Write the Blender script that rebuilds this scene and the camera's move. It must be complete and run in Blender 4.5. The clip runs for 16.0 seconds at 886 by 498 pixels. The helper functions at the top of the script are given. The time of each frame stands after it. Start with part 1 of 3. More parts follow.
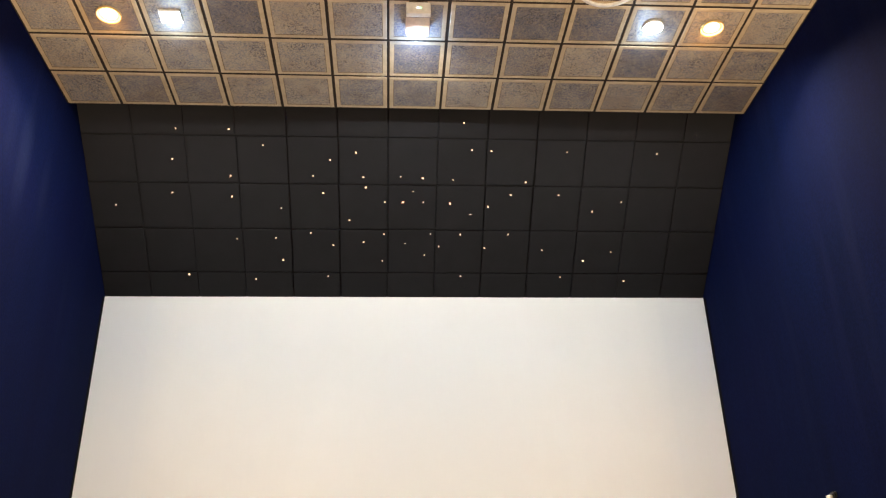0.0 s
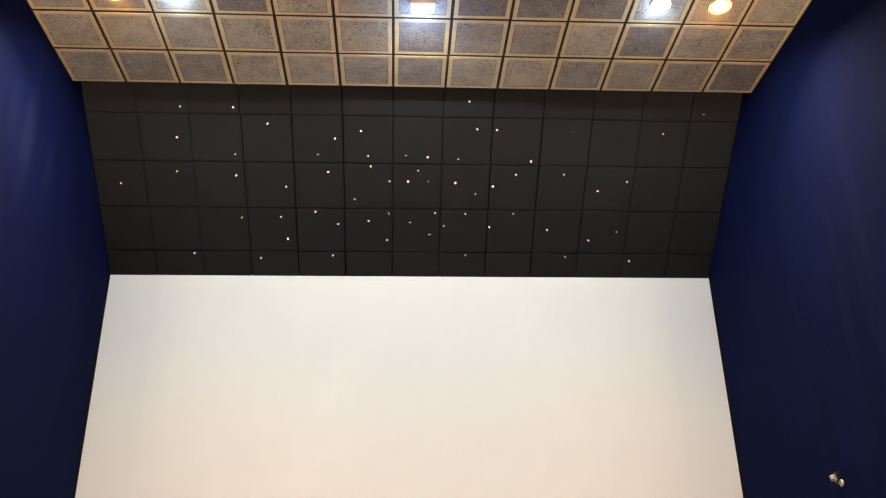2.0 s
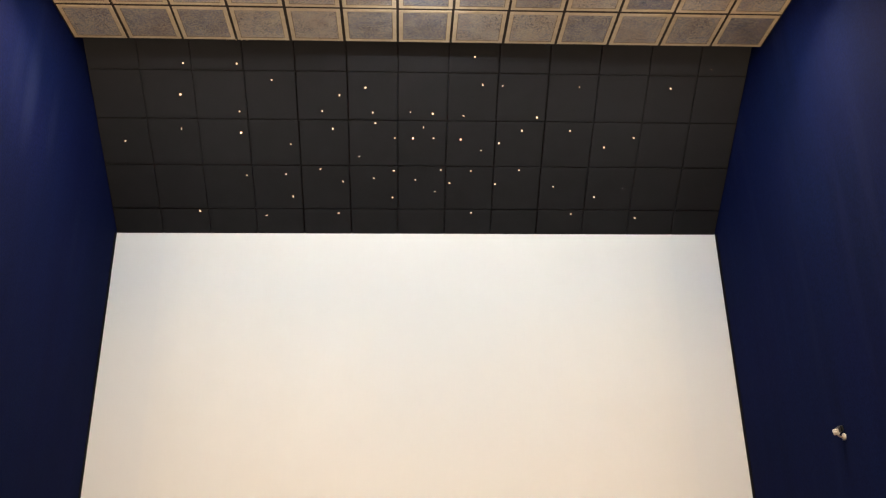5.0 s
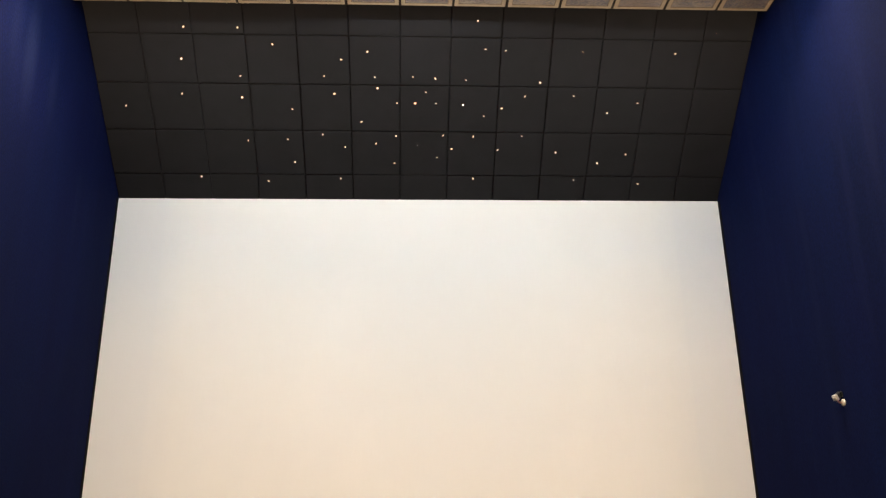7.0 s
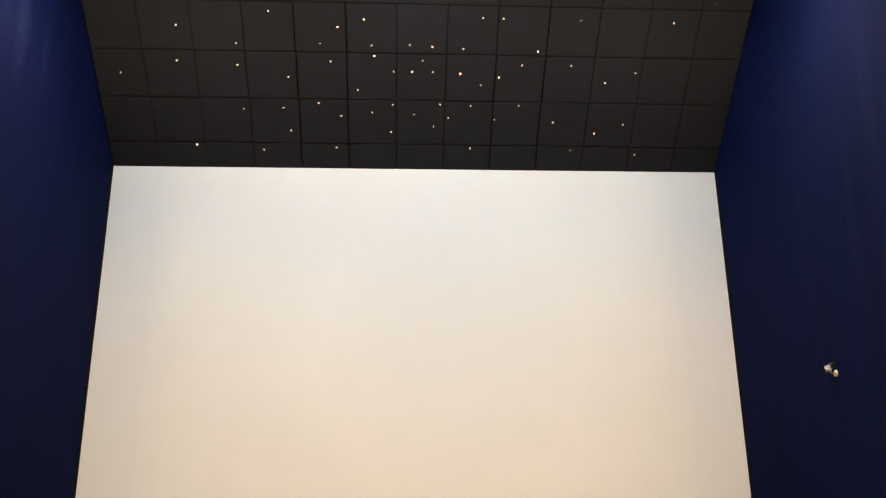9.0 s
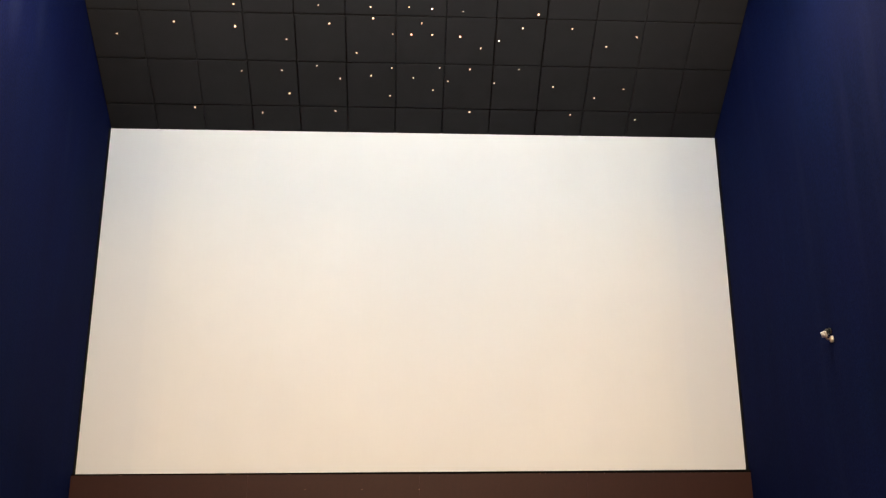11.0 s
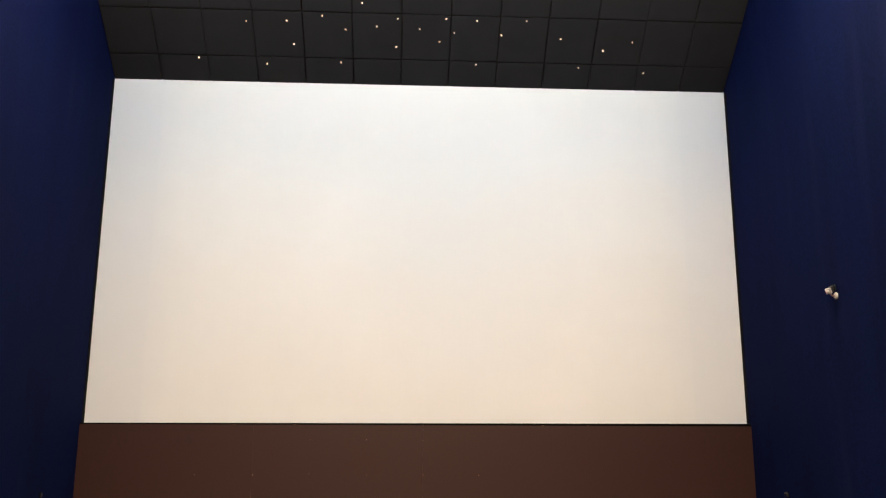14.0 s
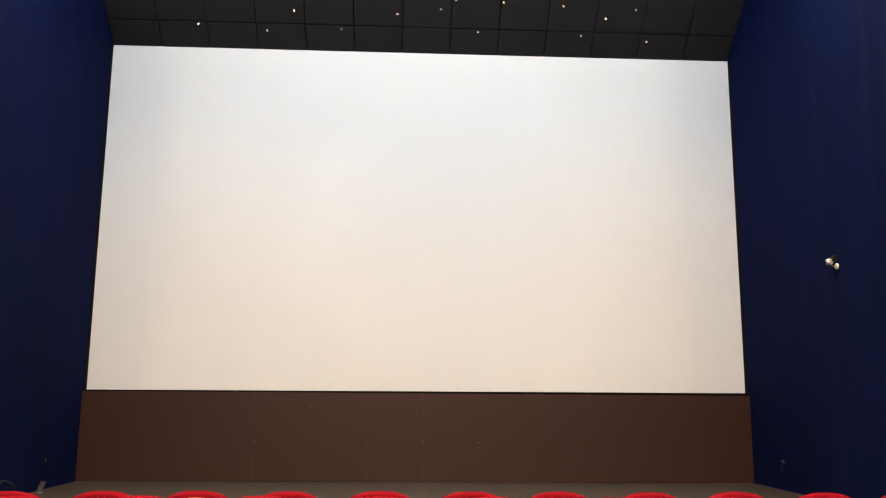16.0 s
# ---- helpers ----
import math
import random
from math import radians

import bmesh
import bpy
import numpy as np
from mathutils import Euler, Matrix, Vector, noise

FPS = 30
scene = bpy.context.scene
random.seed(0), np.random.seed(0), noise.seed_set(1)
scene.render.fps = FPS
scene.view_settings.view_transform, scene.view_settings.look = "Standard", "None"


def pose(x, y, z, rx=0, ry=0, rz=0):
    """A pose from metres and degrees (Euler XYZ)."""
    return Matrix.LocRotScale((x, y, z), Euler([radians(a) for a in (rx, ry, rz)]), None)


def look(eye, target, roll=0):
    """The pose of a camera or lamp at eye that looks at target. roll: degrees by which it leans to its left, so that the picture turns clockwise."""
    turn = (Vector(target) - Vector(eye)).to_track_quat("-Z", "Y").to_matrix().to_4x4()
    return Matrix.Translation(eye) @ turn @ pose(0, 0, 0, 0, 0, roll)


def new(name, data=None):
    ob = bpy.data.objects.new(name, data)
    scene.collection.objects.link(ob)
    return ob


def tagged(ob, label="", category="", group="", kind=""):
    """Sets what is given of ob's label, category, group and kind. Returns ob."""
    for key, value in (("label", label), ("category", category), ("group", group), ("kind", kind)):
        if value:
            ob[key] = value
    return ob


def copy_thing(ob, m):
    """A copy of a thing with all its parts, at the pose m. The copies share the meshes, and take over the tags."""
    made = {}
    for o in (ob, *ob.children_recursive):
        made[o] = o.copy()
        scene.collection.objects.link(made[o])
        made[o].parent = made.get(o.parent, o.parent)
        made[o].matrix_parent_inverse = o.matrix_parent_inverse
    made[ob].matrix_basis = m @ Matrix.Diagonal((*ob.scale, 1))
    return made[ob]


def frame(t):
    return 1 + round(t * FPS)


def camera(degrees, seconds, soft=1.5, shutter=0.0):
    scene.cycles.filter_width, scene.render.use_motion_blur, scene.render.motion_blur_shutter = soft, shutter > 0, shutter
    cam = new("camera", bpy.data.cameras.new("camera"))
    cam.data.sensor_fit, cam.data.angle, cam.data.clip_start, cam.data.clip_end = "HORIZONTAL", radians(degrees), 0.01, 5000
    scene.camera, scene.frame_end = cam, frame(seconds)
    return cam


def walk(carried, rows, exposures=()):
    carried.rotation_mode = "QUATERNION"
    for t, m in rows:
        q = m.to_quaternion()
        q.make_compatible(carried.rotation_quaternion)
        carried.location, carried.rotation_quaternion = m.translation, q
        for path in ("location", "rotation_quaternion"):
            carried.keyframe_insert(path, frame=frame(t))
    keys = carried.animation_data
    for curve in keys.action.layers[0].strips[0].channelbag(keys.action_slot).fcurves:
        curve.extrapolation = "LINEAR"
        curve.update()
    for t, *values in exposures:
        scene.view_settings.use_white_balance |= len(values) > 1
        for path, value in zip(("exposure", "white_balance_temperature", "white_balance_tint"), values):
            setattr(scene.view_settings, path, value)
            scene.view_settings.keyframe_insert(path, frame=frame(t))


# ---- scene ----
# The hall of a small cinema. The eye stands 1.6 m over the front floor; the screen wall is 10.3 m ahead of it.
EYE = 1.6
cam = camera(54.8, 16.0, 1.25)
ROWS = [
    (0, -3.893, 25.989, 1.347, -0.006, -0.025, 0.011),
    (0.5, -3.839, 25.655, 1.34, -0.003, -0.016, 0.013),
    (1, -3.763, 25.299, 1.192, 0.0, -0.014, 0.012),
    (1.5, -3.568, 24.969, 1.084, 0.004, -0.011, 0.013),
    (2, -3.433, 24.646, 0.997, 0.006, -0.009, 0.012),
    (2.5, -3.437, 24.309, 0.942, 0.009, -0.008, 0.01),
    (3, -3.458, 23.921, 0.976, 0.008, -0.008, 0.007),
    (3.5, -3.365, 23.489, 1.009, 0.008, -0.006, 0.006),
    (4, -3.223, 22.941, 1.049, 0.005, -0.004, 0.003),
    (6.5, -2.792, 20.161, 0.81, 0.004, -0.003, 0.0),
    (7, -2.81, 19.592, 0.791, 0.002, -0.0, -0.001),
    (7.5, -2.873, 19.217, 0.677, 0.002, 0.001, -0.002),
    (8, -2.859, 18.734, 0.645, 0.003, 0.003, -0.001),
    (8.5, -2.922, 18.144, 0.575, 0.002, 0.003, -0.002),
    (9, -3.069, 17.583, 0.566, -0.0, 0.003, -0.004),
    (11.5, -3.108, 14.702, 0.266, -0.001, 0.003, -0.004),
    (12, -3.023, 14.272, 0.181, -0.002, 0.003, -0.006),
    (12.5, -2.887, 13.841, 0.104, -0.003, 0.006, -0.006),
    (13, -2.816, 13.281, 0.035, -0.004, 0.009, -0.007),
    (13.5, -2.803, 12.691, -0.029, -0.004, 0.01, -0.009),
    (14, -2.814, 12.165, -0.203, -0.005, 0.012, -0.01),
    (14.5, -2.884, 11.678, -0.327, -0.005, 0.013, -0.012),
    (15, -2.89, 11.157, -0.319, -0.006, 0.01, -0.01),
    (15.5, -2.845, 10.562, -0.408, -0.007, 0.013, -0.008),
    (16, -2.781, 10.082, -0.422, -0.007, 0.015, -0.006),
]


def eye_pose(yaw, pitch, lean, x, y, z):
    ahead = Vector((-math.sin(radians(yaw)) * math.cos(radians(pitch)), math.cos(radians(yaw)) * math.cos(radians(pitch)), math.sin(radians(pitch))))
    eye = Vector((x, y, EYE + z))
    return look(eye, eye + ahead, -lean)


walk(cam, [(t, eye_pose(*row)) for t, *row in ROWS], exposures=[(0, 0.06, 6500, 10), (4, 0.08, 6500, 10), (7.5, 0.10, 6500, 10), (8.5, -0.06, 6520, 10), (9, 0.04, 6500, 10), (12, 0.15, 6420, 10), (14, 0.16, 6170, 10), (16, 0.15, 6040, 10)])

# ---- light ----
world = bpy.data.worlds.new("world")
scene.world = world
world.use_nodes = True
world.node_tree.nodes["Background"].inputs["Color"].default_value = (0.01, 0.01, 0.012, 1)
world.node_tree.nodes["Background"].inputs["Strength"].default_value = 0.1
WARM, WHITE, DAYLIGHT = (1.0, 0.715, 0.425), (1.0, 0.988, 0.918), (0.46, 0.71, 1.0)
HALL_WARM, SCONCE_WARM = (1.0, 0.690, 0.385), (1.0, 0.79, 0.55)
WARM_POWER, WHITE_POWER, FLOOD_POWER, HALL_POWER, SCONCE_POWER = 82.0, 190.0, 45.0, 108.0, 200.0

# ---- plan ----
X0, X1 = -3.646, 4.154            # side walls
CELL = 0.6                        # ceiling tiles
GOLD_Y, GOLD_Z = 8.132, 5.787 + EYE
SLOPE_Y, SLOPE_Z, SLOPE = 8.605, 5.707 + EYE, radians(39.456)
SCREEN_Y, SCREEN_TOP, SCREEN_BOTTOM = 10.27, 4.343 + EYE, 0.105 + EYE
PANEL_Y, PANEL_TOP, STAGE_Z = 10.147, 0.081 + EYE, -0.925 + EYE
STAGE_FRONT = 7.6
BACK_Y = -7.468


# ---- materials ----
class Nodes:
    def __init__(self, name):
        self.mat = bpy.data.materials.new(name)
        self.mat.use_nodes = True
        self.tree = self.mat.node_tree
        self.bsdf = self.tree.nodes["Principled BSDF"]
        self.where = self.node("ShaderNodeTexCoord").outputs["Object"]

    def node(self, kind, **values):
        n = self.tree.nodes.new(kind)
        for key, value in values.items():
            n.inputs[key.replace("_", " ")].default_value = value
        return n

    def link(self, a, b):
        self.tree.links.new(a, b)

    def stretch(self, x, y, z):
        m = self.node("ShaderNodeMapping")
        m.inputs["Scale"].default_value = (x, y, z)
        self.link(self.where, m.inputs["Vector"])
        return m.outputs["Vector"]

    def noise(self, scale, detail=4.0, rough=0.6, at=None):
        n = self.node("ShaderNodeTexNoise", Scale=scale, Detail=detail, Roughness=rough)
        self.link(at or self.where, n.inputs["Vector"])
        return n.outputs["Fac"]

    def ramp(self, fac, *stops):
        r = self.node("ShaderNodeValToRGB")
        e = r.color_ramp.elements
        while len(e) < len(stops):
            e.new(0.5)
        for k, (p, c) in enumerate(stops):
            e[k].position, e[k].color = p, (*c, 1) if len(c) == 3 else (c[0], c[0], c[0], 1)
        self.link(fac, r.inputs["Fac"])
        return r.outputs["Color"]

    def mix(self, fac, a, b, how="MIX"):
        m = self.tree.nodes.new("ShaderNodeMix")
        m.data_type, m.blend_type = "RGBA", how
        for sock, v in ((m.inputs[0], fac), (m.inputs[6], a), (m.inputs[7], b)):
            if isinstance(v, bpy.types.NodeSocket):
                self.link(v, sock)
            else:
                sock.default_value = v if not isinstance(v, tuple) else (*v, 1)
        return m.outputs[2]

    def colour(self, v):
        if isinstance(v, tuple):
            self.bsdf.inputs["Base Color"].default_value = (*v, 1)
        else:
            self.link(v, self.bsdf.inputs["Base Color"])
        return self

    def surface(self, rough, metal=0.0, spec=0.5, sheen=0.0):
        for key, v in (("Roughness", rough), ("Metallic", metal), ("Specular IOR Level", spec), ("Sheen Weight", sheen)):
            if isinstance(v, bpy.types.NodeSocket):
                self.link(v, self.bsdf.inputs[key])
            else:
                self.bsdf.inputs[key].default_value = v
        return self

    def bump(self, height, strength, distance):
        b = self.node("ShaderNodeBump", Strength=strength, Distance=distance)
        self.link(height, b.inputs["Height"])
        self.link(b.outputs["Normal"], self.bsdf.inputs["Normal"])
        return self


def plain(name, colour, rough=0.5, metal=0.0, spec=0.5, vary=0.12, scale=18.0):
    n = Nodes(name)
    dark = tuple(c * (1 - vary) for c in colour)
    lite = tuple(min(1, c * (1 + vary)) for c in colour)
    n.colour(n.ramp(n.noise(scale), (0.3, dark), (0.7, lite))).surface(rough, metal, spec)
    return n.mat


def glow(name, colour, strength):
    n = Nodes(name)
    n.colour((0.8, 0.8, 0.8)).surface(0.4)
    n.bsdf.inputs["Emission Color"].default_value = (*colour, 1)
    n.bsdf.inputs["Emission Strength"].default_value = strength
    return n.mat


def navy_cloth(name="navy_wall_cloth", pale_marks=()):
    """Cloth with pale upright marks at (y, z, half width, half height, strength)."""
    n = Nodes(name)
    pile = n.noise(260.0, 2.0)
    nap = n.noise(42.0, 4.0, 0.7)
    streak = n.noise(1.0, 5.0, 0.6, n.stretch(2.2, 2.2, 0.35))
    patch = n.noise(0.7, 4.0)
    c = n.ramp(streak, (0.32, (0.0018, 0.0060, 0.0300)), (0.68, (0.0031, 0.0092, 0.0505)))
    c = n.mix(n.ramp(patch, (0.35, (0.0,)), (0.7, (0.3,))), c, (0.0062, 0.0060, 0.060))
    c = n.mix(n.ramp(nap, (0.36, (0.0,)), (0.64, (0.7,))), c, (0.0018, 0.0034, 0.020))
    c = n.mix(n.ramp(pile, (0.3, (0.0,)), (0.7, (0.3,))), c, (0.0018, 0.0024, 0.018))
    rub = n.noise(1.0, 3.0, 0.5, n.stretch(2.6, 2.6, 0.32))
    c = n.mix(n.ramp(rub, (0.56, (0.0,)), (0.80, (0.5,))), c, (0.011, 0.015, 0.050))
    for y, z, wide, tall, much in pale_marks:
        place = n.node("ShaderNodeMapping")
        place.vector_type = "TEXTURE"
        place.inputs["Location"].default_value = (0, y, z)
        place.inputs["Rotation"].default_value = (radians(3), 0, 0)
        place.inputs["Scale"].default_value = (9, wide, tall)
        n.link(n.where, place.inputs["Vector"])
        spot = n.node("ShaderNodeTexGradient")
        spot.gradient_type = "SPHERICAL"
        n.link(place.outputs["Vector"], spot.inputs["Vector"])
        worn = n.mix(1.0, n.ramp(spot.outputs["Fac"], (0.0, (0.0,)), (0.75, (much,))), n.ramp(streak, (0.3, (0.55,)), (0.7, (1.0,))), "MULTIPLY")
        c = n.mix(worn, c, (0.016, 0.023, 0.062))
    n.colour(c).surface(0.95, 0.0, 0.05).bump(nap, 0.5, 0.006)
    return n.mat


def screen_cloth():
    # the outer 0.6 m on either side is painted greyer for the dimmer light there; one duller oval near the middle
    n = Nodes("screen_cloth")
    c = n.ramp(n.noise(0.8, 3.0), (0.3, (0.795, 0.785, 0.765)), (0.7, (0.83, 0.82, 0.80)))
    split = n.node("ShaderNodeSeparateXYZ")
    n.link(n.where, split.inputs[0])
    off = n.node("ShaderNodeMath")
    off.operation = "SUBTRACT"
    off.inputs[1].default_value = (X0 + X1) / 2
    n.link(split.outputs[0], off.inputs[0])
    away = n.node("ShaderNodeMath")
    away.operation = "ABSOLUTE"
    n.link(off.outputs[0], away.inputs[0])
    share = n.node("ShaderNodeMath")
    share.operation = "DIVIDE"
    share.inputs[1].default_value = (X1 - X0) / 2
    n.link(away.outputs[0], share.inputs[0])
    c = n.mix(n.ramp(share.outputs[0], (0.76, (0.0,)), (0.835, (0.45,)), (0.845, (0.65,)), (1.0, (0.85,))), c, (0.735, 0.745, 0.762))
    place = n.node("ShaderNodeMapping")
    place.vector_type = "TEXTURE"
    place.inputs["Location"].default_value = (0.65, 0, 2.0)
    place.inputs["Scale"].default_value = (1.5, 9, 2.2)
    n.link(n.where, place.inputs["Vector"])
    dull_oval = n.node("ShaderNodeTexGradient")
    dull_oval.gradient_type = "SPHERICAL"
    n.link(place.outputs["Vector"], dull_oval.inputs["Vector"])
    dull = n.mix(1.0, n.ramp(dull_oval.outputs["Fac"], (0.0, (0.0,)), (0.8, (0.55,))), n.ramp(n.noise(1.6, 3.0), (0.3, (0.6,)), (0.7, (1.0,))), "MULTIPLY")
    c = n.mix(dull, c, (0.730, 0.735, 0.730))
    weave = n.noise(1.0, 3.0, 0.6, n.stretch(26.0, 26.0, 1.2))
    c = n.mix(n.ramp(weave, (0.4, (0.0,)), (0.7, (0.05,))), c, (0.72, 0.71, 0.70))
    n.colour(c).surface(0.75, 0.0, 0.3).bump(n.noise(420.0, 1.0), 0.08, 0.001)
    return n.mat


def black_tile():
    n = Nodes("black_ceiling_paint")
    rnd = n.node("ShaderNodeNewGeometry").outputs["Random Per Island"]
    c = n.ramp(n.noise(3.0, 5.0), (0.3, (0.0096, 0.0094, 0.0106)), (0.7, (0.0134, 0.0130, 0.0147)))
    c = n.mix(n.ramp(rnd, (0.0, (0.0,)), (1.0, (0.3,))), c, (0.0092, 0.0090, 0.0102))
    n.colour(c).surface(0.75, 0.0, 0.3).bump(n.noise(140.0, 3.0), 0.25, 0.002)
    return n.mat


def gold_border():
    n = Nodes("gold_tile_border")
    rnd = n.node("ShaderNodeNewGeometry").outputs["Random Per Island"]
    c = n.ramp(n.noise(14.0, 5.0), (0.3, (0.44, 0.338, 0.212)), (0.7, (0.58, 0.455, 0.30)))
    c = n.mix(n.ramp(rnd, (0.0, (0.0,)), (1.0, (0.25,))), c, (0.50, 0.395, 0.275))
    n.colour(c).surface(0.42, 0.28, 0.5).bump(n.noise(60.0, 4.0), 0.3, 0.003)
    return n.mat


def gold_panel():
    # dark blue base sponged over with dull gold
    n = Nodes("sponged_gold_panel")
    rnd = n.node("ShaderNodeNewGeometry").outputs["Random Per Island"]
    shift = n.node("ShaderNodeVectorMath")
    shift.operation = "MULTIPLY_ADD"
    n.link(n.where, shift.inputs[0])
    shift.inputs[1].default_value = (1, 1, 1)
    far = n.node("ShaderNodeCombineXYZ")
    times = n.node("ShaderNodeMath")
    times.operation = "MULTIPLY"
    times.inputs[1].default_value = 37.0
    n.link(rnd, times.inputs[0])
    n.link(times.outputs[0], far.inputs[0])
    n.link(times.outputs[0], far.inputs[2])
    n.link(far.outputs[0], shift.inputs[2])
    at = shift.outputs[0]
    fine = n.noise(52.0, 4.0, 0.75, at)
    broad = n.noise(7.0, 4.0, 0.6, at)
    both = n.mix(0.24, fine, broad)
    both = n.mix(n.ramp(rnd, (0.0, (0.0,)), (1.0, (0.17,))), both, (1.0, 1.0, 1.0))
    c = n.ramp(both, (0.37, (0.062, 0.072, 0.165)), (0.45, (0.185, 0.180, 0.228)), (0.53, (0.275, 0.255, 0.255)), (0.61, (0.46, 0.385, 0.30)))
    specks = n.noise(46.0, 3.0, 0.7, at)
    thick = n.ramp(n.noise(4.5, 3.0, 0.6, at), (0.42, (0.12,)), (0.62, (1.0,)))
    spotted = n.mix(1.0, n.ramp(specks, (0.51, (0.0,)), (0.58, (0.72,))), thick, "MULTIPLY")
    c = n.mix(spotted, c, (0.020, 0.020, 0.036))
    flakes = n.noise(60.0, 2.0, 0.6, at)
    c = n.mix(n.ramp(flakes, (0.60, (0.0,)), (0.66, (0.8,))), c, (0.46, 0.35, 0.22))
    brown = n.noise(2.2, 3.0, 0.6, at)
    c = n.mix(n.ramp(brown, (0.45, (0.0,)), (0.7, (0.35,))), c, (0.26, 0.17, 0.11))
    c = n.mix(1.0, c, n.ramp(rnd, (0.0, (0.68,)), (0.5, (0.94,)), (1.0, (1.0,))), "MULTIPLY")
    n.colour(c).surface(n.ramp(fine, (0.35, (0.34,)), (0.65, (0.52,))), 0.28, 0.6).bump(fine, 0.9, 0.006)
    return n.mat


def brown_board():
    n = Nodes("brown_wood_board")
    grain = n.noise(1.0, 6.0, 0.7, n.stretch(70.0, 70.0, 3.2))
    broad = n.noise(1.4, 4.0, 0.6, n.stretch(1.6, 1.0, 0.8))
    blotch = n.noise(1.0, 5.0, 0.7, n.stretch(22.0, 22.0, 30.0))
    c = n.ramp(grain, (0.3, (0.0290, 0.0076, 0.0042)), (0.7, (0.0440, 0.0120, 0.0068)))
    c = n.mix(n.ramp(broad, (0.35, (0.0,)), (0.7, (0.45,))), c, (0.032, 0.0102, 0.0061))
    c = n.mix(n.ramp(blotch, (0.42, (0.0,)), (0.68, (0.4,))), c, (0.018, 0.0058, 0.0034))
    rub = n.ramp(grain, (0.3, (0.40,)), (0.7, (0.48,)))
    n.colour(c).surface(rub, 0.0, 0.8).bump(grain, 0.05, 0.001)
    return n.mat


def stage_floor():
    n = Nodes("worn_stage_boards")
    broad = n.noise(1.0, 6.0, 0.65, n.stretch(1.0, 5.0, 1.0))
    scuff = n.noise(9.0, 8.0, 0.75, n.stretch(0.8, 2.4, 1.0))
    c = n.ramp(broad, (0.3, (0.011, 0.0080, 0.0056)), (0.72, (0.036, 0.026, 0.018)))
    c = n.mix(n.ramp(scuff, (0.46, (0.0,)), (0.62, (0.7,))), c, (0.064, 0.048, 0.036))
    n.colour(c).surface(n.ramp(scuff, (0.3, (0.4,)), (0.7, (0.65,))), 0.0, 0.4).bump(scuff, 0.2, 0.002)
    return n.mat


def carpet():
    n = Nodes("dark_carpet")
    c = n.ramp(n.noise(120.0, 3.0), (0.3, (0.05, 0.035, 0.035)), (0.7, (0.09, 0.06, 0.055)))
    n.colour(c).surface(0.95, 0.0, 0.2).bump(n.noise(300.0, 2.0), 0.5, 0.004)
    return n.mat


def red_cloth():
    n = Nodes("red_seat_cloth")
    weave = n.noise(380.0, 2.0)
    c = n.ramp(n.noise(9.0, 5.0), (0.3, (0.18, 0.0035, 0.009)), (0.7, (0.24, 0.005, 0.013)))
    c = n.mix(n.ramp(weave, (0.35, (0.0,)), (0.7, (0.3,))), c, (0.12, 0.002, 0.005))
    n.colour(c).surface(0.9, 0.0, 0.04).bump(weave, 0.3, 0.002)
    return n.mat


def ply_shell():
    n = Nodes("beech_ply_shell")
    grain = n.noise(1.0, 6.0, 0.6, n.stretch(40.0, 40.0, 2.0))
    n.colour(n.ramp(grain, (0.3, (0.46, 0.24, 0.085)), (0.7, (0.60, 0.34, 0.13)))).surface(0.35, 0.0, 0.5)
    return n.mat


MARKED_NAVY = navy_cloth("marked_navy_wall_cloth", ((7.42, 6.25, 0.20, 0.85, 0.55), (7.99, 6.2, 0.14, 0.6, 0.38), (7.05, 6.3, 0.12, 0.6, 0.25), (9.0, 5.3, 0.10, 0.7, 0.25)))
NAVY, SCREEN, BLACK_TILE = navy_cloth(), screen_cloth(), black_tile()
BORDER, PANEL, BOARD, STAGE = gold_border(), gold_panel(), brown_board(), stage_floor()
CARPET, RED, PLY = carpet(), red_cloth(), ply_shell()
GRID = plain("dark_ceiling_grid", (0.026, 0.018, 0.013), 0.7, spec=0.2)
INNER_LINE = plain("brown_inner_line", (0.17, 0.11, 0.06), 0.6)
BLACK_GRID = plain("black_groove", (0.004, 0.004, 0.005), 0.8)
FASCIA = plain("black_fascia", (0.012, 0.011, 0.010), 0.8)
PALE_WALL = plain("dim_back_wall", (0.03, 0.035, 0.09), 0.9)
WHITE_PAINT = plain("white_enamel", (0.78, 0.76, 0.72), 0.35)
PINK_PLASTIC = plain("aged_white_plastic", (0.70, 0.58, 0.50), 0.4)
GREY_PLASTIC = plain("grey_plastic", (0.07, 0.068, 0.065), 0.5)
LED_WHITE = glow("small_lens_glow", (0.95, 1.0, 0.97), 1.6)
DARK_PLASTIC = plain("black_plastic", (0.02, 0.02, 0.022), 0.4)
STEEL = plain("brushed_steel", (0.36, 0.36, 0.37), 0.22, 1.0)
IRON = plain("black_iron", (0.03, 0.03, 0.03), 0.5, 0.4)
CHIP = plain("pale_chipped_edge", (0.34, 0.22, 0.13), 0.7, vary=0.4, scale=60)
SCREW = plain("pale_screw_plug", (0.50, 0.40, 0.30), 0.5)
GAP_BLACK = plain("matt_black_gap", (0.004, 0.004, 0.004), 0.95, spec=0.1)
BRASS = plain("dull_brass", (0.55, 0.36, 0.14), 0.4, 0.4)
RUBBER = plain("black_rubber", (0.012, 0.012, 0.012), 0.6)
GLASS_DARK = plain("dark_lens", (0.01, 0.02, 0.02), 0.1)
WARM_GLOW, WHITE_GLOW = glow("warm_lamp_glow", (1.0, 0.62, 0.22), 3.2), glow("white_lamp_glow", (0.92, 0.96, 1.0), 6.0)
